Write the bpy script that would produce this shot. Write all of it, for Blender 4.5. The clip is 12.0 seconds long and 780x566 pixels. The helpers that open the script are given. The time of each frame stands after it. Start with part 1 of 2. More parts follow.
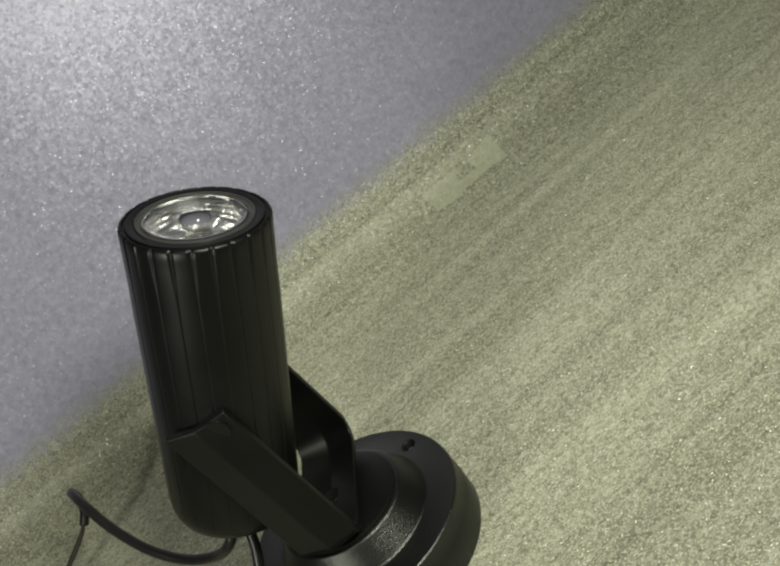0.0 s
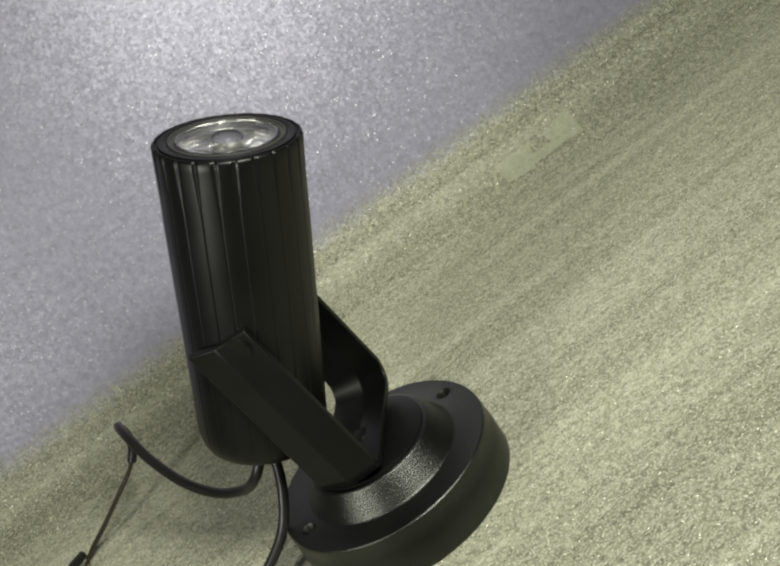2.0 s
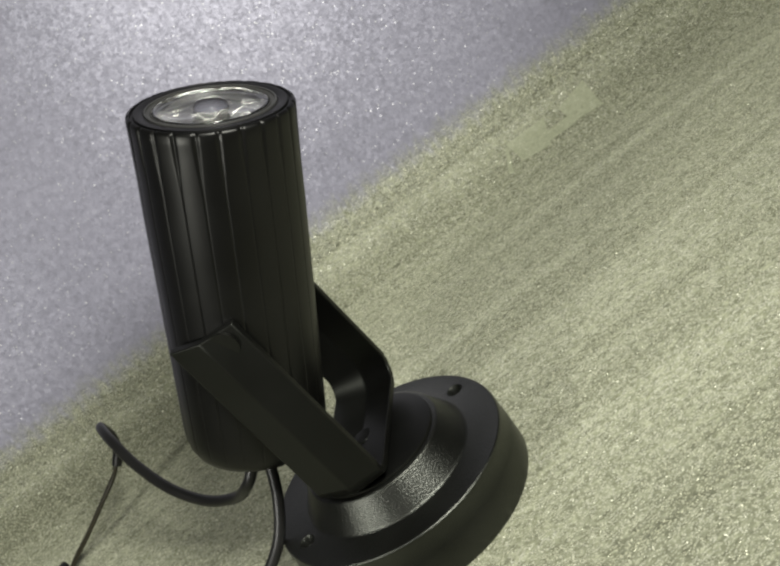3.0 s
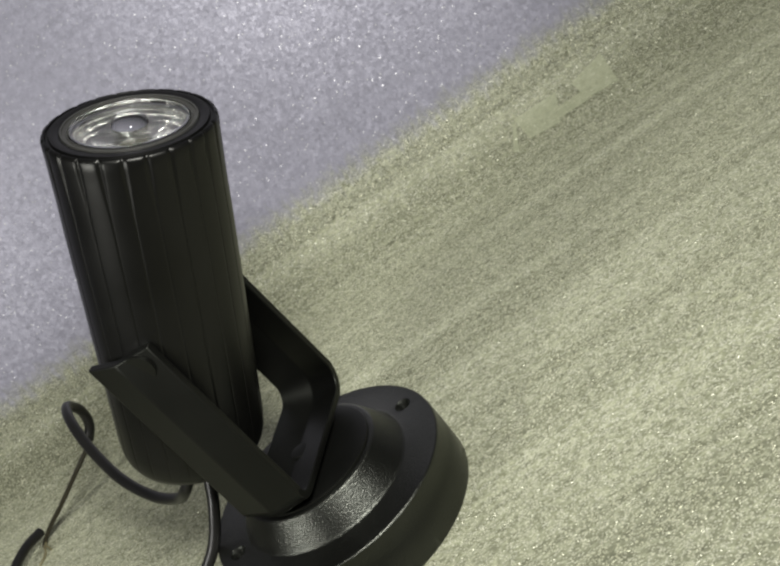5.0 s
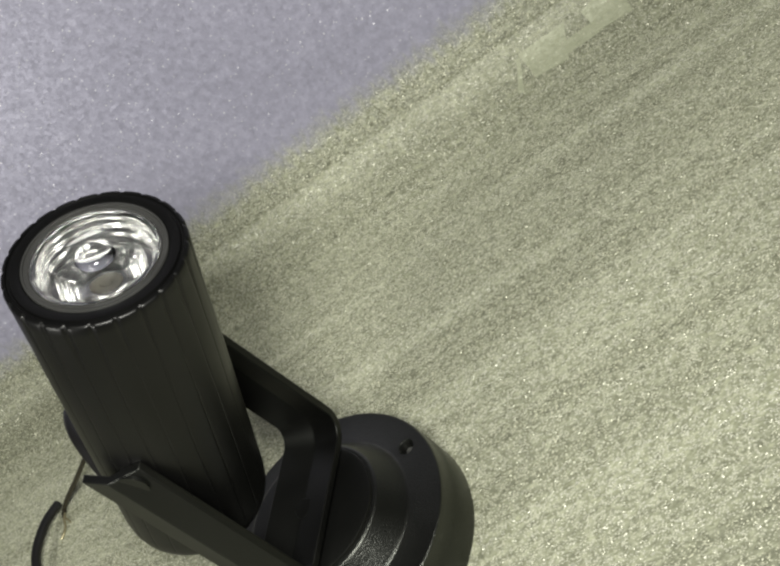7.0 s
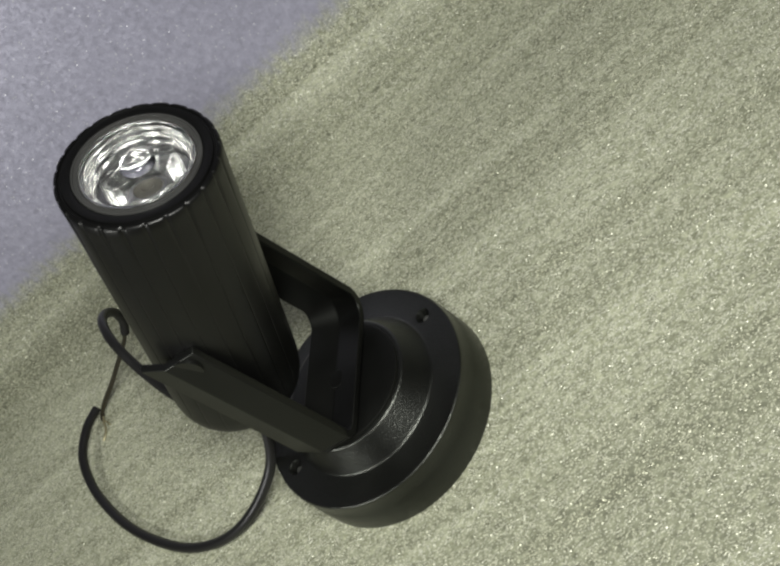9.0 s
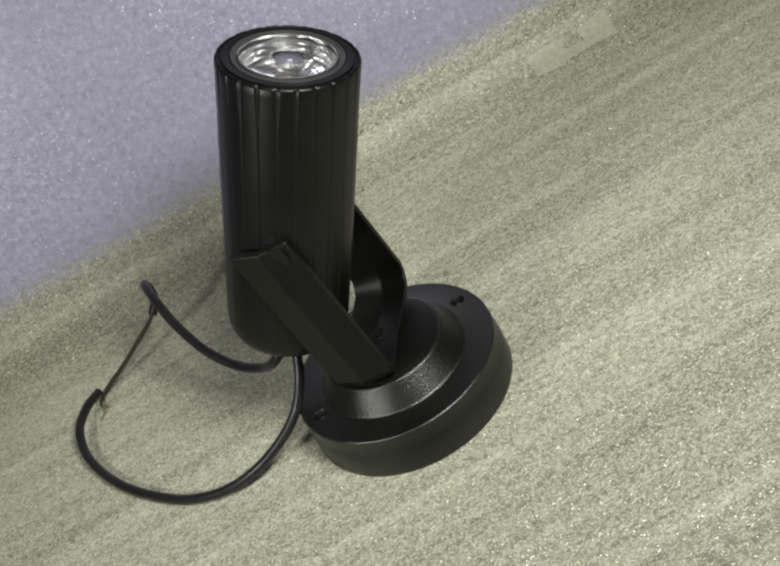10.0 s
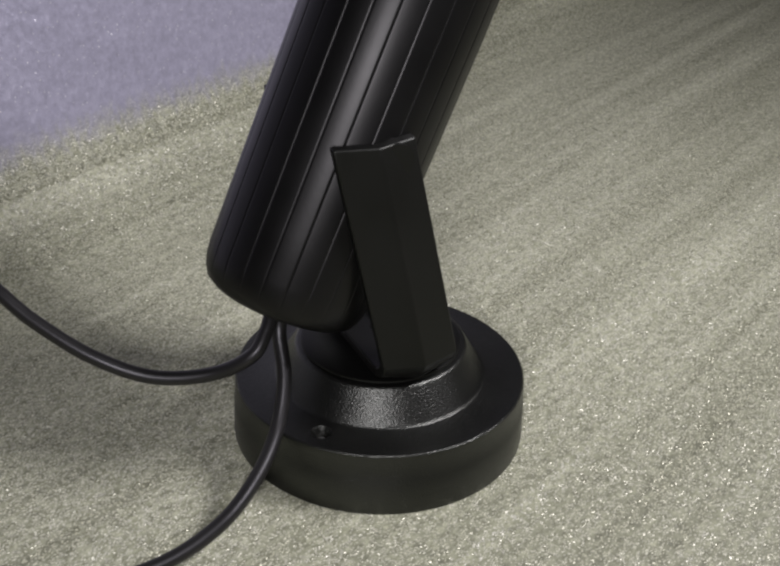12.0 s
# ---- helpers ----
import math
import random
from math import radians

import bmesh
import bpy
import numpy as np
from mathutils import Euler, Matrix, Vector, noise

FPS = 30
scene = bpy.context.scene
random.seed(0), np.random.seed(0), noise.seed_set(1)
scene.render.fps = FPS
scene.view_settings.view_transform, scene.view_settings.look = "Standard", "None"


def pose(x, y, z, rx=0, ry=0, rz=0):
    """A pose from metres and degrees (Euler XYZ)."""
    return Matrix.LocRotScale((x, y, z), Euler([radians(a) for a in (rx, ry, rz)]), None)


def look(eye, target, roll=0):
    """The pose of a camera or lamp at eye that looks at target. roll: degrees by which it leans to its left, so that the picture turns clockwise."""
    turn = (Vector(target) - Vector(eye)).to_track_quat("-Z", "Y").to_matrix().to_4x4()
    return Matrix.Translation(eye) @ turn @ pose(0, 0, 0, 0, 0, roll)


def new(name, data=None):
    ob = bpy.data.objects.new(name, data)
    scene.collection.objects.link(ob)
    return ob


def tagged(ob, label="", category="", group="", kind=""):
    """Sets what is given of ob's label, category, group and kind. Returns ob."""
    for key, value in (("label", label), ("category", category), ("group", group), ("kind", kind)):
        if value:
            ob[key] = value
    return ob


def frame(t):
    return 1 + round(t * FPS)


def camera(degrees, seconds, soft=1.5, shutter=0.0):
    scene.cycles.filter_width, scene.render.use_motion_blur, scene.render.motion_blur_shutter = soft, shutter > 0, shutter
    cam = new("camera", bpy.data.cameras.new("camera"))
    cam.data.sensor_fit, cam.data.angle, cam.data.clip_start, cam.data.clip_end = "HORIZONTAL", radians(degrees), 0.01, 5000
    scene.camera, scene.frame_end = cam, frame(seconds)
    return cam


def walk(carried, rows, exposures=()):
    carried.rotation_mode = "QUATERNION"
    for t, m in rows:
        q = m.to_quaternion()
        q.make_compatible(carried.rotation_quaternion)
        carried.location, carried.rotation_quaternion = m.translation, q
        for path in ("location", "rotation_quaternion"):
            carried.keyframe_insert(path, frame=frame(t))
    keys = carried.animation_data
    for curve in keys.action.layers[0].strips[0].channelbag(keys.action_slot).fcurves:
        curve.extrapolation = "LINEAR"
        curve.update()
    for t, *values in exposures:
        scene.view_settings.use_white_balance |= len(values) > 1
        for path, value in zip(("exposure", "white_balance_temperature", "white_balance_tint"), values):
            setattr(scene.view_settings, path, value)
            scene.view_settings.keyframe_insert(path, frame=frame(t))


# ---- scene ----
cam = camera(36.00, 12.0, soft=2.5)
# path
rows = [
    (0, pose(-0.0810, -0.2732, 0.2452, 53.88, 28.96, -45.86)),
    (0.5, pose(-0.0834, -0.2927, 0.2384, 56.95, 28.39, -40.42)),
    (1, pose(-0.0856, -0.3018, 0.2151, 58.74, 29.18, -38.38)),
    (1.5, pose(-0.0798, -0.3034, 0.2109, 59.58, 29.90, -37.06)),
    (2, pose(-0.0803, -0.2935, 0.2082, 59.92, 30.10, -37.47)),
    (2.5, pose(-0.0740, -0.2784, 0.1977, 59.88, 30.27, -37.14)),
    (2.7, pose(-0.0715, -0.2728, 0.1956, 59.65, 30.51, -37.35)),
    (4.3, pose(-0.0552, -0.2540, 0.1831, 58.82, 30.68, -36.54)),
    (4.5, pose(-0.0361, -0.2643, 0.1843, 58.79, 31.21, -33.88)),
    (4.7, pose(-0.0296, -0.2718, 0.1838, 59.62, 32.21, -32.73)),
    (5, pose(-0.0119, -0.2703, 0.1894, 57.59, 31.20, -30.18)),
    (5.5, pose(0.0217, -0.2634, 0.2088, 57.33, 29.94, -26.58)),
    (5.7, pose(0.0242, -0.2689, 0.2052, 58.33, 29.94, -26.28)),
    (6, pose(0.0345, -0.2515, 0.2189, 54.10, 29.30, -26.08)),
    (6.5, pose(0.0480, -0.2420, 0.2327, 48.48, 31.28, -28.29)),
    (6.7, pose(0.0536, -0.2361, 0.2355, 45.46, 32.40, -29.33)),
    (8.3, pose(0.0752, -0.1944, 0.2606, 31.04, 35.95, -37.95)),
    (8.5, pose(0.0781, -0.2035, 0.2622, 30.52, 36.15, -36.35)),
    (8.7, pose(0.0640, -0.2170, 0.2606, 31.24, 35.18, -37.34)),
    (9, pose(0.0465, -0.2444, 0.2625, 33.17, 35.64, -38.07)),
    (9.3, pose(0.0247, -0.2753, 0.2663, 40.09, 33.28, -35.39)),
    (9.5, pose(0.0004, -0.2843, 0.2689, 42.95, 30.55, -35.50)),
    (9.7, pose(-0.0249, -0.2930, 0.2613, 46.61, 28.47, -33.69)),
    (10, pose(-0.0714, -0.2914, 0.2558, 50.57, 23.87, -34.33)),
    (10.5, pose(-0.1173, -0.2808, 0.2341, 56.24, 18.11, -36.17)),
    (11, pose(-0.1581, -0.2355, 0.2184, 57.01, 9.70, -45.86)),
    (11.5, pose(-0.2021, -0.1764, 0.2119, 59.37, 3.54, -56.24)),
    (12, pose(-0.2211, -0.0898, 0.1761, 60.08, -1.77, -67.29)),
]
walk(cam, rows, [
    (0.0, -0.27, 6800, 4), (2.5, -0.06, 6700, 6), (4.5, -0.08, 6600, 8), (6.5, 0.08, 6550, 9), (8.5, 0.00, 6520, 9), (9.0, -0.12, 6400, 9), (9.5, -0.08, 6350, 11), (10.5, 0.04, 6250, 17), (11.0, -0.12, 6130, 20), (11.5, -0.22, 6130, 22), (12.0, -0.12, 6150, 23),
])

# ---- world and light ----
world = bpy.data.worlds.new("room_air")
scene.world = world
world.use_nodes = True
world.node_tree.nodes["Background"].inputs[0].default_value = (0.94, 0.95, 0.88, 1)
world.node_tree.nodes["Background"].inputs[1].default_value = 0.025

# two fixed lamps stand in for the one moving phone torch that lights the sheet: over the middle of its way, and added
# low beside the lamp at its end
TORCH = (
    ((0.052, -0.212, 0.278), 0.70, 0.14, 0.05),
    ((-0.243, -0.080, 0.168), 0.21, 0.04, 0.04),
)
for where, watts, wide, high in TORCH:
    torch_data = bpy.data.lights.new("phone_torch_stand_in", "AREA")
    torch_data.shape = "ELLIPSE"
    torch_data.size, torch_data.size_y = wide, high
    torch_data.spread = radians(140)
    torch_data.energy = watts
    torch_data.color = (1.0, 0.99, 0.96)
    torch = new("phone_torch_stand_in", torch_data)
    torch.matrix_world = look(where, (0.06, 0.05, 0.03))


# ---- materials ----
def material(name):
    m = bpy.data.materials.new(name)
    m.use_nodes = True
    nt = m.node_tree
    return m, nt, nt.nodes["Principled BSDF"]


def node(nt, kind, **values):
    n = nt.nodes.new(kind)
    for k, v in values.items():
        n.inputs[k.replace("_", " ")].default_value = v
    return n


def ramp(nt, fac, stops):
    r = nt.nodes.new("ShaderNodeValToRGB")
    while len(r.color_ramp.elements) < len(stops):
        r.color_ramp.elements.new(0.5)
    for e, (p, c) in zip(r.color_ramp.elements, stops):
        e.position, e.color = p, (*c, 1) if len(c) == 3 else c
    nt.links.new(fac, r.inputs[0])
    return r.outputs[0]


def mix(nt, kind, fac, a, b):
    m = nt.nodes.new("ShaderNodeMix")
    m.data_type, m.blend_type = "RGBA", kind
    for sock, v in ((m.inputs[0], fac), (m.inputs[6], a), (m.inputs[7], b)):
        if hasattr(v, "links"):
            nt.links.new(v, sock)
        else:
            sock.default_value = v
    return m.outputs[2]


def vmath(nt, op, a, b):
    m = nt.nodes.new("ShaderNodeVectorMath")
    m.operation = op
    for sock, v in zip(m.inputs, (a, b)):
        if hasattr(v, "links"):
            nt.links.new(v, sock)
        else:
            sock.default_value = v
    return m.outputs[0]


def coords(nt):
    return nt.nodes.new("ShaderNodeTexCoord").outputs["Object"]


def unrolled(nt, scale):
    """Places on the sheet in metres, along it and up over its bend."""
    tc = nt.nodes.new("ShaderNodeTexCoord")
    mp = nt.nodes.new("ShaderNodeMapping")
    mp.inputs["Scale"].default_value = scale
    nt.links.new(tc.outputs["UV"], mp.inputs[0])
    return mp.outputs[0]


def glitter(nt, p, dark, light, grain, stretch, flake, streak, metal, rough, sparse, clumps, steep, shine, glint_tone):
    """A coat of fine reflecting flakes: every grain has a tilt and a tone of its own, and a few are half-metallic, with
    part of their glint painted in as a pale tone.
    """
    place = unrolled(nt, (stretch, 1, 1))
    cells = node(nt, "ShaderNodeTexVoronoi", Scale=grain)
    nt.links.new(place, cells.inputs["Vector"])
    fine = node(nt, "ShaderNodeTexVoronoi", Scale=grain * 3.0)
    nt.links.new(place, fine.inputs["Vector"])
    # long soft streaks along the grain, at two widths, and slow patches
    st = node(nt, "ShaderNodeTexNoise", Scale=1.0, Detail=5.0, Roughness=0.6)
    nt.links.new(unrolled(nt, (4, 120, 1)), st.inputs["Vector"])
    band = node(nt, "ShaderNodeTexNoise", Scale=1.0, Detail=2.5, Roughness=0.5)
    nt.links.new(unrolled(nt, (2.0, 80, 1)), band.inputs["Vector"])
    patch = node(nt, "ShaderNodeTexNoise", Scale=22.0, Detail=4.0)
    nt.links.new(unrolled(nt, (1, 1, 1)), patch.inputs["Vector"])
    clump = node(nt, "ShaderNodeTexNoise", Scale=grain * 0.36, Detail=3.5, Roughness=0.65)
    nt.links.new(place, clump.inputs["Vector"])
    tone = ramp(nt, cells.outputs["Color"], [(0.05, dark), (0.95, light)])
    tone = mix(nt, "OVERLAY", clumps, tone, ramp(nt, clump.outputs[0], [(0.3, (0.25,) * 3), (0.72, (0.78,) * 3)]))
    tone = mix(nt, "OVERLAY", 0.22, tone, ramp(nt, patch.outputs[0], [(0.3, (0.38,) * 3), (0.7, (0.62,) * 3)]))
    split = nt.nodes.new("ShaderNodeSeparateColor")
    nt.links.new(fine.outputs["Color"], split.inputs[0])
    rare = nt.nodes.new("ShaderNodeMath")
    rare.operation, rare.inputs[1].default_value = "GREATER_THAN", 1 - sparse
    nt.links.new(split.outputs[2], rare.inputs[0])
    # pale colour on the rare flakes, painting in part of their glint
    tone = mix(nt, "MIX", rare.outputs[0], tone, (*glint_tone, 1))
    tone = mix(nt, "OVERLAY", streak, tone, ramp(nt, st.outputs[0], [(0.32, (0.30,) * 3), (0.68, (0.70,) * 3)]))
    tone = mix(nt, "OVERLAY", streak * 0.7, tone, ramp(nt, band.outputs[0], [(0.33, (0.34,) * 3), (0.67, (0.67,) * 3)]))
    nt.links.new(tone, p.inputs["Base Color"])
    p.inputs["Diffuse Roughness"].default_value = 1.0
    for key, plainly, bright in (("Metallic", metal, shine), ("Roughness", rough, 0.42)):
        r = nt.nodes.new("ShaderNodeMapRange")
        r.inputs["To Min"].default_value, r.inputs["To Max"].default_value = plainly, bright
        nt.links.new(rare.outputs[0], r.inputs[0])
        nt.links.new(r.outputs[0], p.inputs[key])
    tilt = vmath(nt, "SUBTRACT", cells.outputs["Color"], (0.5, 0.5, 0.5))
    tilt2 = vmath(nt, "SUBTRACT", fine.outputs["Color"], (0.5, 0.5, 0.5))
    tilt = vmath(nt, "ADD", vmath(nt, "MULTIPLY", tilt, (flake,) * 3), vmath(nt, "MULTIPLY", tilt2, (flake * 0.9,) * 3))
    wild = nt.nodes.new("ShaderNodeMapRange")
    wild.inputs["To Min"].default_value, wild.inputs["To Max"].default_value = 1.0, steep
    nt.links.new(rare.outputs[0], wild.inputs[0])
    tilt = vmath(nt, "MULTIPLY", tilt, wild.outputs[0])
    geo = nt.nodes.new("ShaderNodeNewGeometry")
    nrm = vmath(nt, "NORMALIZE", vmath(nt, "ADD", geo.outputs["Normal"], tilt), (0, 0, 0))
    nt.links.new(nrm, p.inputs["Normal"])


LID = dict(dark=(0.268, 0.277, 0.184), light=(0.46, 0.472, 0.335), grain=1400, stretch=0.60, flake=0.34, streak=0.50,
           metal=0.10, rough=0.46, sparse=0.18, clumps=0.62, steep=5.0, shine=0.30, glint_tone=(0.80, 0.80, 0.64))
LAVENDER = dict(dark=(0.413, 0.406, 0.488), light=(0.470, 0.463, 0.551), grain=850, stretch=1.0, flake=0.095, streak=0.05,
                metal=0.20, rough=0.42, sparse=0.007, clumps=0.24, steep=2.0, shine=0.4, glint_tone=(0.66, 0.66, 0.68))
EDGE = 0.0265  # height at which the olive coat gives way to lavender


def sheet_material():
    """The coated sheet: olive with a hairline grain below, lavender above an uneven line."""
    m, nt, low = material("two_tone_sparkling_coat")
    glitter(nt, low, **LID)
    high = nt.nodes.new("ShaderNodeBsdfPrincipled")
    glitter(nt, high, **LAVENDER)
    ragged = node(nt, "ShaderNodeTexNoise", Scale=330.0, Detail=3.5, Roughness=0.65)
    nt.links.new(unrolled(nt, (1, 0.45, 1)), ragged.inputs["Vector"])
    tc = nt.nodes.new("ShaderNodeTexCoord")
    sep = nt.nodes.new("ShaderNodeSeparateXYZ")
    nt.links.new(tc.outputs["Object"], sep.inputs[0])
    add = nt.nodes.new("ShaderNodeMath")
    add.operation, add.inputs[1].default_value = "MULTIPLY_ADD", 0.014
    nt.links.new(ragged.outputs[0], add.inputs[0])
    nt.links.new(sep.outputs[2], add.inputs[2])
    edge = node(nt, "ShaderNodeMapRange")
    edge.interpolation_type = "SMOOTHSTEP"
    for k, v in enumerate((EDGE + 0.0005, EDGE + 0.0135, 0.0, 1.0)):
        edge.inputs[k + 1].default_value = v
    nt.links.new(add.outputs[0], edge.inputs[0])
    both = nt.nodes.new("ShaderNodeMixShader")
    nt.links.new(edge.outputs[0], both.inputs[0])
    nt.links.new(low.outputs[0], both.inputs[1])
    nt.links.new(high.outputs[0], both.inputs[2])
    nt.links.new(both.outputs[0], nt.nodes["Material Output"].inputs[0])
    return m


TURN = math.atan(0.285)
sheet_mat = sheet_material()
emblem_mat, ent, ep = material("pale_emblem_coat")
glitter(ent, ep, **{**LID, "dark": (0.51, 0.53, 0.372), "light": (0.61, 0.63, 0.462), "flake": 0.2, "streak": 0.1, "sparse": 0.03, "clumps": 0.2})


def plain(name, colour, rough, metal=0.0, grain=900.0, bump=0.15, spread=0.35, spec=0.5, tint=(1, 1, 1)):
    m, nt, p = material(name)
    n1 = node(nt, "ShaderNodeTexNoise", Scale=grain, Detail=2.0)
    nt.links.new(coords(nt), n1.inputs["Vector"])
    n2 = node(nt, "ShaderNodeTexNoise", Scale=70.0, Detail=4.0)
    nt.links.new(coords(nt), n2.inputs["Vector"])
    dim = tuple(c * (1 - spread) for c in colour)
    nt.links.new(ramp(nt, n2.outputs[0], [(0.3, dim), (0.7, colour)]), p.inputs["Base Color"])
    r = nt.nodes.new("ShaderNodeMapRange")
    r.inputs["To Min"].default_value, r.inputs["To Max"].default_value = rough * 0.85, min(1, rough * 1.15)
    nt.links.new(n2.outputs[0], r.inputs[0])
    nt.links.new(r.outputs[0], p.inputs["Roughness"])
    b = node(nt, "ShaderNodeBump", Strength=bump, Distance=0.0002)
    nt.links.new(n1.outputs[0], b.inputs["Height"])
    nt.links.new(b.outputs[0], p.inputs["Normal"])
    p.inputs["Metallic"].default_value = metal
    p.inputs["Specular IOR Level"].default_value = spec
    p.inputs["Specular Tint"].default_value = (*tint, 1)
    return m


OLIVE = (0.96, 1.0, 0.88)  # cast of the black coats
base_mat = plain("black_textured_powder_coat", (0.0060, 0.0061, 0.0054), 0.31, bump=0.6, grain=2600, spec=0.85, tint=OLIVE)
body_mat = plain("black_anodised_metal", (0.0042, 0.0042, 0.0040), 0.38, bump=0.05, spec=0.36, tint=(1.0, 1.0, 0.95))
bracket_mat = plain("black_painted_steel", (0.0048, 0.0048, 0.0044), 0.42, bump=0.15, grain=1800, spec=0.40, tint=OLIVE)
rubber_mat = plain("black_cable_sleeve", (0.016, 0.0155, 0.0145), 0.40, bump=0.1, spec=0.6)
wire_mat = plain("thin_wire_sleeve", (0.050, 0.044, 0.026), 0.38, bump=0.1)
tinned_mat = plain("tinned_copper", (0.75, 0.68, 0.42), 0.35, metal=0.8, bump=0.1)
steel_mat = plain("worn_screw_steel", (0.24, 0.24, 0.22), 0.38, metal=0.7, bump=0.1)
rim_mat = plain("frosted_lens_rim", (0.065, 0.065, 0.06), 0.38, metal=0.1, bump=0.2)
chrome_mat = plain("bright_reflector", (0.85, 0.85, 0.83), 0.15, metal=1.0, bump=0.02, spread=0.06)
# near-black, so that the dim middle of the bowl is put into its colour
led_seat_mat = plain("dark_led_seat", (0.035, 0.032, 0.022), 0.55, bump=0.1)
# dimness of far, unlit room walls put into a dark colour
room_mat = plain("dim_far_room_tone", (0.11, 0.11, 0.105), 0.8, bump=0.1)

glass_mat, gnt, gp = material("clear_lens_plastic")
gp.inputs["Base Color"].default_value = (0.97, 0.98, 0.97, 1)
gp.inputs["Roughness"].default_value = 0.03
gp.inputs["Transmission Weight"].default_value = 1.0
gp.inputs["IOR"].default_value = 1.47


# ---- building helpers ----
def finish(bm, name, mat, parent=None, label="", smooth=True, angle=35):
    bmesh.ops.recalc_face_normals(bm, faces=bm.faces)
    me = bpy.data.meshes.new(name)
    bm.to_mesh(me)
    bm.free()
    me.materials.append(mat)
    if smooth:
        me.shade_smooth()
        me.set_sharp_from_angle(angle=radians(angle))
    ob = new(name, me)
    if parent is not None:
        ob.parent = parent
    if label:
        tagged(ob, label)
    return ob


def part(name, bm, mat, parent, label="", **kw):
    return finish(bm, name, mat, parent, label, **kw)


def box(bm, x0, x1, y0, y1, z0, z1):
    v = [bm.verts.new((x, y, z)) for z in (z0, z1) for y in (y0, y1) for x in (x0, x1)]
    for f in ((0, 2, 3, 1), (4, 5, 7, 6), (0, 1, 5, 4), (2, 6, 7, 3), (0, 4, 6, 2), (1, 3, 7, 5)):
        bm.faces.new([v[k] for k in f])


def lathe(profile, n=96, shape=None):
    """Turns (radius, height) pairs round z; a radius of 0 closes the end."""
    bm = bmesh.new()
    rings = []
    for r, z in profile:
        if r < 1e-7:
            rings.append([bm.verts.new((0, 0, z))])
        else:
            ring = []
            for k in range(n):
                a = 2 * math.pi * k / n
                q = r * (shape(a, r, z) if shape else 1.0)
                ring.append(bm.verts.new((q * math.cos(a), q * math.sin(a), z)))
            rings.append(ring)
    for lo, hi in zip(rings, rings[1:]):
        for k in range(n):
            a, b = lo[k % len(lo)], lo[(k + 1) % len(lo)]
            c, d = hi[(k + 1) % len(hi)], hi[k % len(hi)]
            face = []
            for v in (a, b, c, d):
                if v not in face:
                    face.append(v)
            if len(face) > 2:
                bm.faces.new(face)
    return bm


def spline(points, steps=14):
    """A smooth line through the points."""
    p = [Vector(q) for q in points]
    p = [2 * p[0] - p[1], *p, 2 * p[-1] - p[-2]]
    out = []
    for a, b, c, d in zip(p, p[1:], p[2:], p[3:]):
        for k in range(steps):
            t = k / steps
            out.append(0.5 * ((2 * b) + (c - a) * t + (2 * a - 5 * b + 4 * c - d) * t * t + (3 * b - a - 3 * c + d) * t ** 3))
    out.append(p[-2])
    return out


def tube(points, radius, n=14, steps=14):
    bm = bmesh.new()
    line = spline(points, steps)
    up = Vector((0.13, 0.21, 0.97))
    rings = []
    for k, c in enumerate(line):
        d = (line[min(k + 1, len(line) - 1)] - line[max(k - 1, 0)]).normalized()
        side = d.cross(up).normalized()
        up = side.cross(d).normalized()
        rings.append([bm.verts.new(c + radius * (math.cos(a) * side + math.sin(a) * up)) for a in (2 * math.pi * j / n for j in range(n))])
    for lo, hi in zip(rings, rings[1:]):
        for j in range(n):
            bm.faces.new((lo[j], lo[(j + 1) % n], hi[(j + 1) % n], hi[j]))
    bm.faces.new(rings[0][::-1])
    bm.faces.new(rings[-1])
    return bm


def empty(name, m=None):
    ob = new(name)
    ob.empty_display_size = 0.01
    if m is not None:
        ob.matrix_world = m
    return ob


# ---- the setting ----
# a sheet that lies flat under the lamp and bends up into the wall behind it
WALL_AT, WALL_TURN = 0.1500, -math.degrees(TURN)
ROOM = pose(0, WALL_AT, 0, 0, 0, WALL_TURN)
SIDE, BEHIND, TALL = 0.80, 1.00, 0.80  # how far the sheet and its added enclosure reach
EMBLEM = (0.1400, 0.0172)  # where it begins, along the wall and up the bend
BEND, LEAN = 0.036, radians(77)  # radius of the bend, and the slope of the wall above it


def slab(name, dims, mat, label, category):
    bm = bmesh.new()
    box(bm, *dims)
    ob = tagged(finish(bm, name, mat, smooth=False), label, category, kind="structure")
    ob.matrix_world = ROOM
    return ob


def bend_at(a):
    return BEND * (math.sin(a) - math.sin(LEAN)), BEND * (1 - math.cos(a))


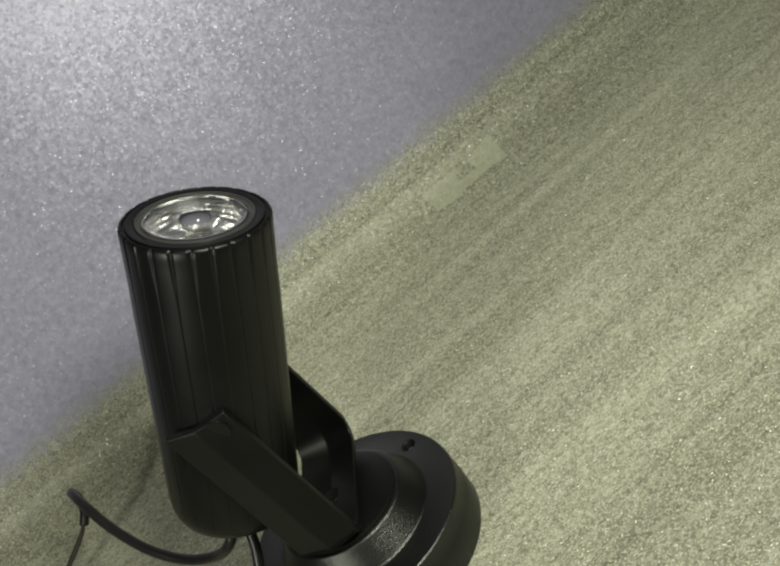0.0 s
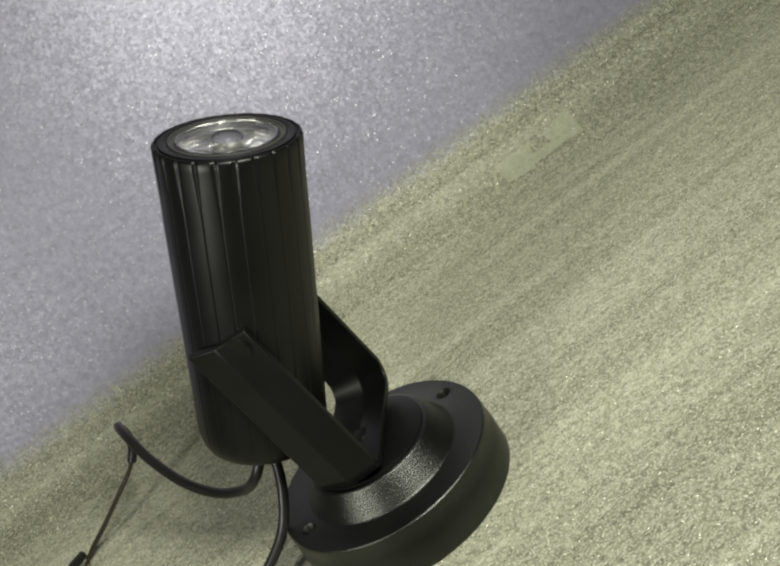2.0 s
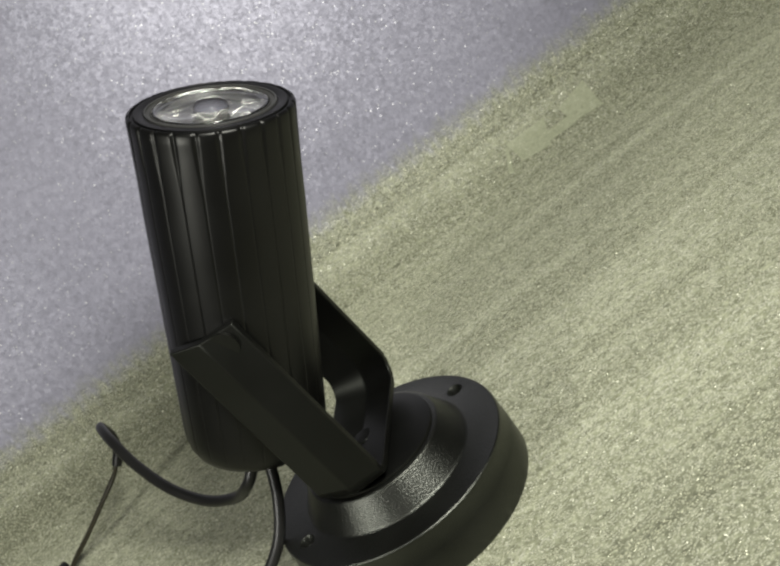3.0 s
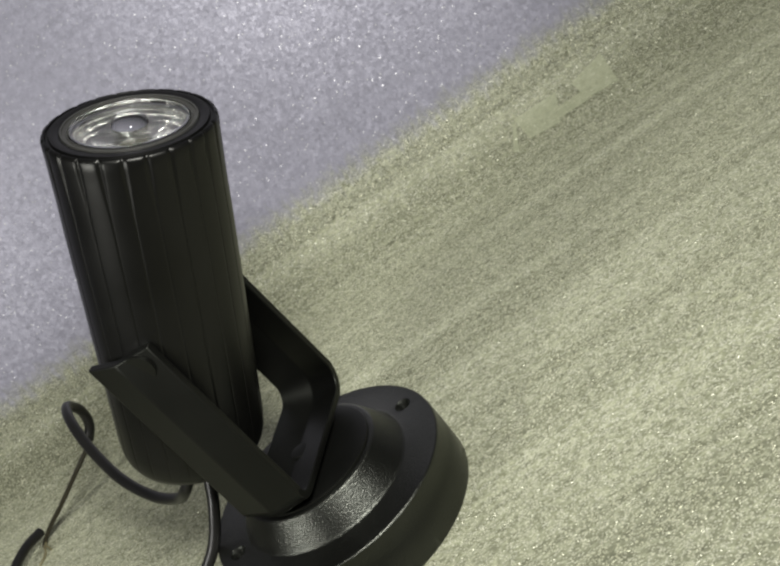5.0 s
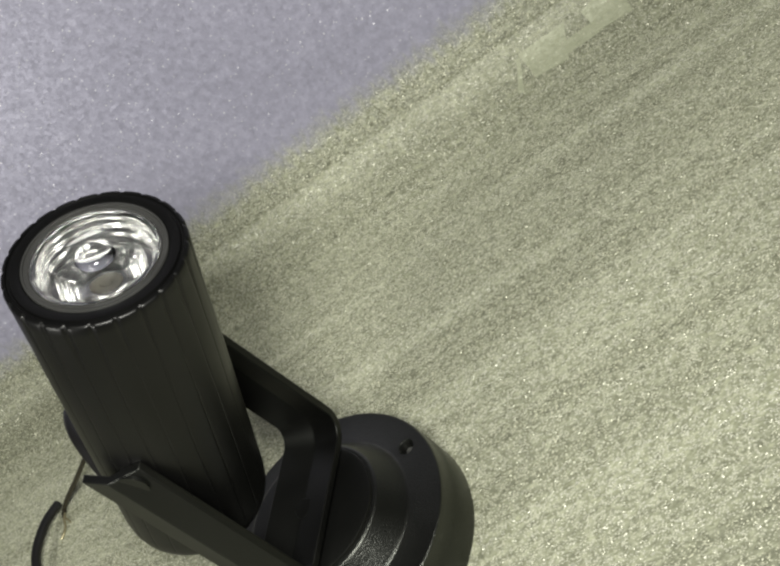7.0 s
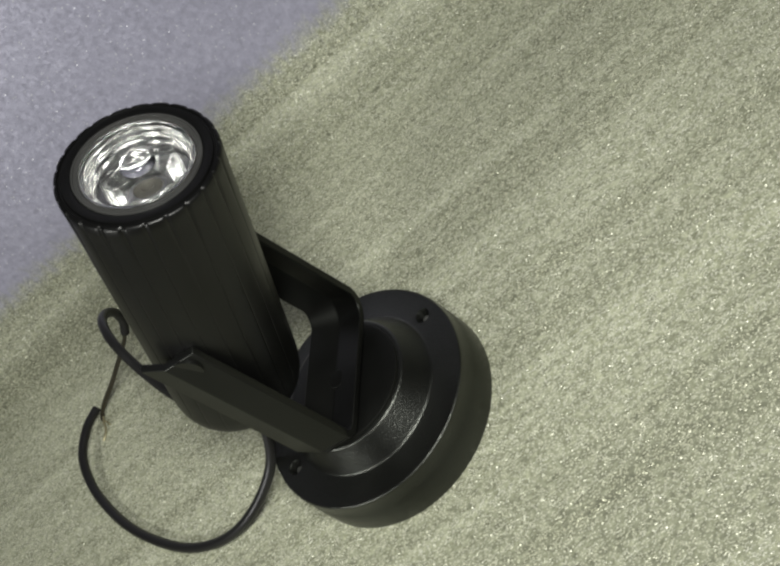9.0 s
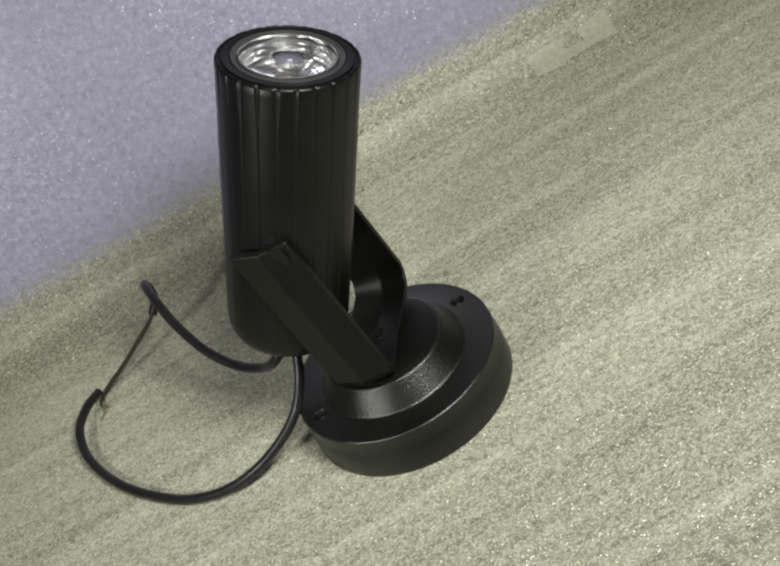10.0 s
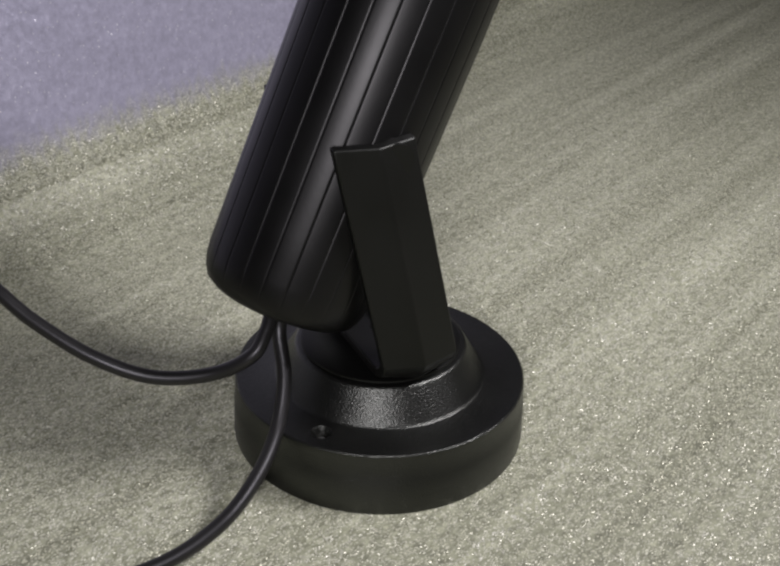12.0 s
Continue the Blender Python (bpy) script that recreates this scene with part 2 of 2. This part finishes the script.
def sheet(name, side, start, back, label, category):
    """A bent sheet along x through the (y, z) places of side, with a flat back; start: the length along the sheet at its first place."""
    bm = bmesh.new()
    uv = bm.loops.layers.uv.new("UVMap")
    along = [start]
    for (y0, z0), (y1, z1) in zip(side, side[1:]):
        along.append(along[-1] + math.hypot(y1 - y0, z1 - z0))
    outline = side + back
    ends = [[bm.verts.new((x, y, z)) for y, z in outline] for x in (-SIDE, SIDE)]
    for k in range(len(outline)):
        n = (k + 1) % len(outline)
        f = bm.faces.new((ends[0][k], ends[1][k], ends[1][n], ends[0][n]))
        if n < len(side) and k < n:
            for loop, where in zip(f.loops, ((-SIDE, along[k]), (SIDE, along[k]), (SIDE, along[n]), (-SIDE, along[n]))):
                loop[uv].uv = where
    bm.faces.new(ends[0][::-1])
    bm.faces.new(ends[1])
    ob = tagged(finish(bm, name, sheet_mat, angle=40), label, category, kind="structure")
    ob.matrix_world = ROOM
    return ob, along[-1]


HALF = radians(55)
low = [bend_at(HALF * k / 14) for k in range(15)]
high = [bend_at(HALF + (LEAN - HALF) * k / 8) for k in range(9)]
table, reached = sheet("tabletop", [(-BEHIND, 0.0)] + low, -BEHIND, [(low[-1][0], -0.012), (-BEHIND, -0.012)], "pale olive-silver hairline surface with a sparkling coat", "tabletop")
sheet("wall_back", high + [(high[-1][0] + TALL / math.tan(LEAN), high[-1][1] + TALL)], reached, [(0.24, TALL + high[-1][1]), (0.02, -0.05), (low[-1][0], -0.05)], "pale lavender sparkling wall with an olive rounded foot", "wall")
# unseen walls and ceiling, added to close the place and keep reflections dark
slab("wall_side", (SIDE, SIDE + 0.02, -BEHIND, 0.26, -0.05, TALL + 0.02), room_mat, "unseen enclosing wall, dark in place of a dim far room", "wall")
slab("wall_far_side", (-SIDE - 0.02, -SIDE, -BEHIND, 0.26, -0.05, TALL + 0.02), room_mat, "unseen enclosing wall, dark in place of a dim far room", "wall")
slab("wall_behind", (-SIDE - 0.02, SIDE + 0.02, -BEHIND - 0.02, -BEHIND, -0.05, TALL + 0.02), room_mat, "unseen enclosing wall, dark in place of a dim far room", "wall")
slab("ceiling", (-SIDE - 0.02, SIDE + 0.02, -BEHIND - 0.02, 0.26, TALL + 0.02, TALL + 0.04), room_mat, "unseen enclosing ceiling, dark in place of a dim far room", "ceiling")


# the emblem on the surface: plain slanted shapes laid along the bend
def on_sheet(x, d, lift):
    """A place on the bend, d metres along the sheet from where the bend begins."""
    a = max(0.0, d / BEND)
    y, z = bend_at(a)
    return x, y + min(0.0, d) - math.sin(a) * lift, z + math.cos(a) * lift


def emblem(parent):
    ox, od = EMBLEM
    shapes = (
        ((0.0000, 0.0000), (0.0018, -0.0010), (0.0068, 0.0097), (0.0058, 0.0103)),
        ((0.0078, 0.0011), (0.0198, -0.0003), (0.0249, 0.0111), (0.0070, 0.0112)),
        ((0.0200, 0.0012), (0.0326, 0.0011), (0.0321, 0.0056), (0.0219, 0.0056)),
        ((0.0323, 0.0018), (0.0450, 0.0007), (0.0459, 0.0139), (0.0312, 0.0104)),
    )
    for sh, top in zip(shapes, (0.00018, 0.00018, 0.00012, 0.00018)):
        bm = bmesh.new()
        uv = bm.loops.layers.uv.new("UVMap")
        rows = 8
        flat = [[(sh[0][0] + (sh[3][0] - sh[0][0]) * k / rows, sh[0][1] + (sh[3][1] - sh[0][1]) * k / rows),
                 (sh[1][0] + (sh[2][0] - sh[1][0]) * k / rows, sh[1][1] + (sh[2][1] - sh[1][1]) * k / rows)] for k in range(rows + 1)]
        rings = []
        for pair in flat:
            (x0, d0), (x1, d1) = pair
            rings.append([bm.verts.new(on_sheet(ox + x, od + d, lift)) for x, d, lift in ((x0, d0, 0.00004), (x1, d1, 0.00004), (x1, d1, top), (x0, d0, top))])
        for lo, hi, one, two in zip(rings, rings[1:], flat, flat[1:]):
            for k in range(4):
                f = bm.faces.new((lo[k], lo[(k + 1) % 4], hi[(k + 1) % 4], hi[k]))
                for loop, (x, d) in zip(f.loops, (one[k in (1, 2)], one[k in (0, 1)], two[k in (0, 1)], two[k in (1, 2)])):
                    loop[uv].uv = (x, d)
        bm.faces.new(rings[0][::-1])
        bm.faces.new(rings[-1])
        part("emblem", bm, emblem_mat, parent, "pale raised emblem shape", angle=40)


emblem(table)

# ---- the spotlight ----
U = Vector((math.cos(radians(50)), math.sin(radians(50)), 0))  # across the bracket
S = Vector((U.y, -U.x, 0))  # along the strap's width
LENS = Vector((0.0178, -0.0028, 0.1224))
AXIS = Vector((0.3983, -0.2117, 0.8925)).normalized()
RADIUS, LENGTH = 0.0199, 0.0935


def spotlight():
    lamp = empty("spotlight")
    tagged(lamp, "black adjustable spotlight on a round base, standing on the sparkling surface", "spotlight")

    # base: stepped disc with a hollowed cone
    prof = [(0.0, 0.0), (0.0349, 0.0), (0.0350, 0.0002), (0.0350, 0.0006), (0.03475, 0.0090), (0.03455, 0.0093), (0.0345, 0.0140), (0.0343, 0.0153),
            (0.0340, 0.0156), (0.0252, 0.0156), (0.0248, 0.0158), (0.0244, 0.0163), (0.0203, 0.0231), (0.0200, 0.0235), (0.0194, 0.0237), (0.0, 0.0237)]
    base = finish(lathe(prof, 128), "base", base_mat, lamp, "black textured round base plate")
    cutters = []
    for sx in (1, -1):
        c = finish(lathe([(0, 0.004), (0.0015, 0.004), (0.0015, 0.0142), (0.0026, 0.0160), (0, 0.0160)], 28), "cutter", base_mat)
        c.location = (sx * 0.029, 0.0016, 0)
        cutters.append(c)
    for c in cutters:
        mod = base.modifiers.new("cut", "BOOLEAN")
        mod.object, mod.operation, mod.solver = c, "DIFFERENCE", "EXACT"
    bpy.context.view_layer.update()
    cut = bpy.data.meshes.new_from_object(base.evaluated_get(bpy.context.evaluated_depsgraph_get()))
    base.modifiers.clear()
    base.data = cut
    cut.set_sharp_from_angle(angle=radians(35))
    for c in cutters:
        bpy.data.objects.remove(c)
    for sx in (1, -1):
        bm = lathe([(0, 0.0050), (0.00145, 0.0050), (0.00145, 0.0128), (0.0011, 0.0135), (0.0006, 0.0138), (0, 0.0139)], 20)
        bmesh.ops.translate(bm, vec=(sx * 0.029, 0.0016, 0), verts=bm.verts)
        part("screw_head", bm, steel_mat, base, "dull steel screw head sunk in its hole")

    part("swivel_disc", lathe([(0, 0.0236), (0.0186, 0.0236), (0.0188, 0.0239), (0.0187, 0.0243), (0.0182, 0.0245), (0, 0.0246)], 72), bracket_mat, lamp, "dark swivel disc")

    # bracket: one strap folded along its middle and bent into a U
    path = []  # across, height, middle along the width, half width, outward direction in (across, height)

    def arm(u0, z0, u1, z1, tc0, tc1, out, n):
        for k in range(n):
            f = k / (n - 1)
            path.append((u0 + (u1 - u0) * f, z0 + (z1 - z0) * f, tc0 + (tc1 - tc0) * f, 0.0091, out))

    def bend(cu, cz, r, a0, a1, tc, n=7):
        for k in range(1, n):
            a = radians(a0 + (a1 - a0) * k / n)
            path.append((cu + r * math.cos(a), cz + r * math.sin(a), tc, 0.0090, (math.cos(a), math.sin(a))))

    arm(-0.0162, 0.0816, -0.0212, 0.0315, -0.0112, -0.0012, (-1, -0.06), 12)
    bend(-0.0167, 0.0315, 0.0047, 180, 270, -0.0012, 10)
    arm(-0.0167, 0.0268, 0.0168, 0.0268, -0.0012, -0.0004, (0, -1), 8)
    bend(0.0174, 0.0338, 0.0070, 270, 360, -0.0004, 10)
    arm(0.0244, 0.0338, 0.0268, 0.0800, -0.0004, -0.0085, (1, -0.05), 12)
    bm = bmesh.new()
    thick, fold = 0.0022, 0.0022
    cols = ((-1.0, 0.0), (-0.94, 0.0003), (0.0, 1.0), (0.94, 0.0003), (1.0, 0.0))
    rings = []
    for u, z, tc, hw, (ou, oz) in path:
        o = (U * ou + Vector((0, 0, oz))).normalized()
        c = U * u + Vector((0, 0, z)) + S * tc
        outer = [bm.verts.new(c + S * (hw * a) + o * (fold * (1 - abs(a)))) for a, _ in cols]
        inner = [bm.verts.new(c + S * (hw * a) + o * (fold * (1 - abs(a)) - thick)) for a, _ in cols]
        rings.append(outer + inner[::-1])
    n = len(rings[0])
    for lo, hi in zip(rings, rings[1:]):
        for k in range(n):
            bm.faces.new((lo[k], lo[(k + 1) % n], hi[(k + 1) % n], hi[k]))
    bm.faces.new(rings[0])
    bm.faces.new(rings[-1][::-1])
    br = part("bracket", bm, bracket_mat, lamp, "folded black steel yoke", angle=20)
    bv = br.modifiers.new("edge", "BEVEL")
    bv.width, bv.segments, bv.limit_method, bv.angle_limit = 0.0003, 2, "ANGLE", radians(25)

    part("screw", lathe([(0, 0.0262), (0.0030, 0.0262), (0.0030, 0.0270), (0.0026, 0.0274), (0.0012, 0.0275), (0, 0.0275)], 28), bracket_mat, lamp, "dark round screw head")

    # head
    z = AXIS
    x = U - z * U.dot(z)
    x.normalize()
    y = z.cross(x)
    m = Matrix((x, y, z)).transposed().to_4x4()
    m.translation = LENS
    R = RADIUS
    flutes = 24

    def fluted(a, r, h):
        if r < 0.0185 or (h > -0.02 and r < R - 0.0008):
            return 1.0
        w = (a * flutes / (2 * math.pi)) % 1.0
        d = min(w, 1 - w)
        f = min(1.0, max(0.0, (h + 0.016) / 0.014))
        f = f * f * (3 - 2 * f)
        return 1.0 - (0.006 + 0.014 * f) * math.exp(-(d / (0.030 + 0.075 * f)) ** 2) - 0.0010 * (2 * abs(0.5 - w)) ** 2

    L = LENGTH
    prof = [(0, -L), (0.0128, -L), (0.0150, -L + 0.0006), (0.0170, -L + 0.0019), (0.0180, -L + 0.0038), (0.0186, -L + 0.0060), (0.0189, -L + 0.0090)]
    prof += [(0.0189 + (R - 0.0189) * k / 8, -L + 0.0090 + (L - 0.0090 - 0.0040) * k / 8) for k in range(1, 9)]
    prof = prof[:-2] + [(R + q * 0.017, q) for q in (-0.0160, -0.0135, -0.0110, -0.0085, -0.0060, -0.0040)]
    prof += [(R, -0.0028), (R, -0.0008), (R - 0.0002, -0.0003), (R - 0.0006, 0.0), (0.0189, 0.0), (0.0187, -0.0005), (0.0182, -0.0005), (0.0180, 0.0001), (0.0160, 0.0001), (0.0156, -0.0002), (0.0155, -0.0125), (0, -0.0125)]
    housing = part("housing", lathe(prof, 24 * 30, fluted), body_mat, lamp, "fluted black metal tube head", angle=40)
    housing.matrix_world = m

    def inside(name, bm, mat, label=""):
        return part(name, bm, mat, housing, label)

    inside("bezel_ring", lathe([(0.0156, -0.0010), (0.0156, 0.0001), (0.0155, 0.0003), (0.0151, 0.0003), (0.0150, -0.0001), (0.0142, -0.0003), (0.0141, 0.0000), (0.0139, 0.0000), (0.0138, -0.0004), (0.0138, -0.0014), (0.0156, -0.0010)], 96), rim_mat, "grey frosted lens rim")

    # a bowl of bright petals under a clear disc with a bubble in its middle
    def petals(a, r, h):
        if r > 0.0124 and h < -0.0018:
            return 1.0 - 0.010 * abs(math.cos(3 * a))
        return 1.0 - (0.14 * abs(math.cos(3 * a)) ** 0.6 if 0.0035 < r <= 0.0124 else 0.0)

    # its wall falls in seven shallow steps
    cup = [(0.0138, -0.0017)]
    for k in range(57):
        q = radians(90 * k / 56)
        cup.append((0.0042 + 0.0094 * math.cos(q) + 0.00007 * math.sin(k * math.pi / 4), -0.0019 - 0.0098 * math.sin(q)))
    cup += [(0.0040, -0.0119), (0.0, -0.0120)]
    inside("reflector", lathe(cup, 192, petals), chrome_mat, "bright reflector bowl of six petals")
    # chip widened by an added dark seat that hides a glint mid-bowl
    inside("led_chip_seat", lathe([(0, -0.0119), (0.0042, -0.0119), (0.0042, -0.0113), (0.0039, -0.0111), (0.0018, -0.0110), (0.0016, -0.0106), (0, -0.0105)], 32), led_seat_mat, "unlit light-emitting chip on a wide dark seat, added to dim the middle of the bowl")
    body = [(0, -0.0015), (0.0137, -0.0014), (0.0137, -0.0002), (0.0135, 0.0001), (0.0132, 0.0002),
            (0.0126, -0.0001), (0.0047, -0.0004), (0.0043, -0.0004), (0.0041, 0.0001), (0.0036, 0.0009), (0.0026, 0.0015), (0.0013, 0.0019), (0, 0.0020)]
    cover = inside("lens_body", lathe(body, 120), glass_mat, "clear moulded lens with a bubble middle")
    cover.visible_shadow = False
    part("cable_gland", lathe([(0, -L - 0.0016), (0.0042, -L - 0.0016), (0.0046, -L - 0.0008), (0.0046, -L + 0.0004), (0, -L + 0.0004)], 32), rubber_mat, housing, "black rubber cable grommet")

    # pivots between the yoke and the head
    for side, u0, u1 in ((-1, -0.0178, -0.0080), (1, 0.0160, 0.0250)):
        bm = lathe([(0, 0), (0.0040, 0), (0.0040, u1 - u0), (0, u1 - u0)], 28)
        mm = Matrix((S, Vector((0, 0, 1)), U)).transposed().to_4x4()
        mm.translation = U * u0 + S * -0.0070 + Vector((0, 0, 0.0775))
        bmesh.ops.transform(bm, matrix=mm, verts=bm.verts)
        part("pivot_bolt", bm, bracket_mat, lamp, "dark pivot bolt")
    return lamp


spotlight()


# ---- the cable ----
def power_cable():
    thing = empty("power_cable", Matrix.Translation((-0.0763, 0.1103, 0)))
    tagged(thing, "looped black power cable with stripped wire ends", "cable")

    def piece(name, pts, radius, mat, label="", **kw):
        bm = tube(pts, radius, **kw)
        bmesh.ops.translate(bm, vec=(0.0763, -0.1103, 0), verts=bm.verts)
        return part(name, bm, mat, thing, label, angle=60)

    r = 0.00165
    a = [(-0.0199, 0.0178, 0.0386), (-0.0245, 0.0172, 0.0350), (-0.0290, 0.0185, 0.0308), (-0.0324, 0.0269, 0.0257), (-0.0377, 0.0387, 0.0248), (-0.0420, 0.0510, 0.0292), (-0.0438, 0.0646, 0.0361),
         (-0.0436, 0.0752, 0.0422), (-0.0426, 0.0852, 0.0432), (-0.0417, 0.0934, 0.0395), (-0.0408, 0.0988, 0.0335), (-0.0420, 0.0998, 0.0280), (-0.0455, 0.1000, 0.0238)]
    piece("jacket", a, r, rubber_mat, "black round cable sleeve")
    b = [(-0.0189, 0.0160, 0.0384), (-0.0209, 0.0159, 0.0329), (-0.0262, 0.0120, 0.0248), (-0.0338, 0.0102, 0.0163), (-0.0443, 0.0100, 0.0106), (-0.0559, 0.0122, 0.0065),
         (-0.0670, 0.0188, 0.0030), (-0.0772, 0.0288, 0.0017), (-0.0850, 0.0415, 0.0017), (-0.0916, 0.0575, 0.0017), (-0.0951, 0.0735, 0.0021),
         (-0.0955, 0.0865, 0.0034), (-0.0922, 0.0975, 0.0056), (-0.0852, 0.1060, 0.0060), (-0.0785, 0.1112, 0.0046)]
    piece("jacket", b, r, rubber_mat, "black round cable sleeve")
    mid = [Vector(q) for q in ((-0.0430, 0.0998, 0.0270), (-0.0478, 0.1008, 0.0218), (-0.0570, 0.1030, 0.0160), (-0.0665, 0.1062, 0.0098), (-0.0745, 0.1098, 0.0046), (-0.0788, 0.1110, 0.0016), (-0.0800, 0.1090, 0.0011))]
    for k in (-1, 1):
        off = Vector((0.0006, 0.0005, 0.0002)) * k
        piece("wire", [q + off for q in mid], 0.00072, wire_mat, "thin brown insulated wire", n=10)
    piece("bare_wire", [(-0.0796, 0.1094, 0.0011), (-0.0806, 0.1068, 0.0012), (-0.0811, 0.1041, 0.0010), (-0.0828, 0.1020, 0.0007), (-0.0846, 0.1008, 0.0005)], 0.00045, tinned_mat, "bare stripped wire end", n=8)
    piece("bare_wire", [(-0.0804, 0.1088, 0.0010), (-0.0796, 0.1062, 0.0010), (-0.0790, 0.1040, 0.0006)], 0.00032, tinned_mat, "bare stripped wire end", n=8)


power_cable()
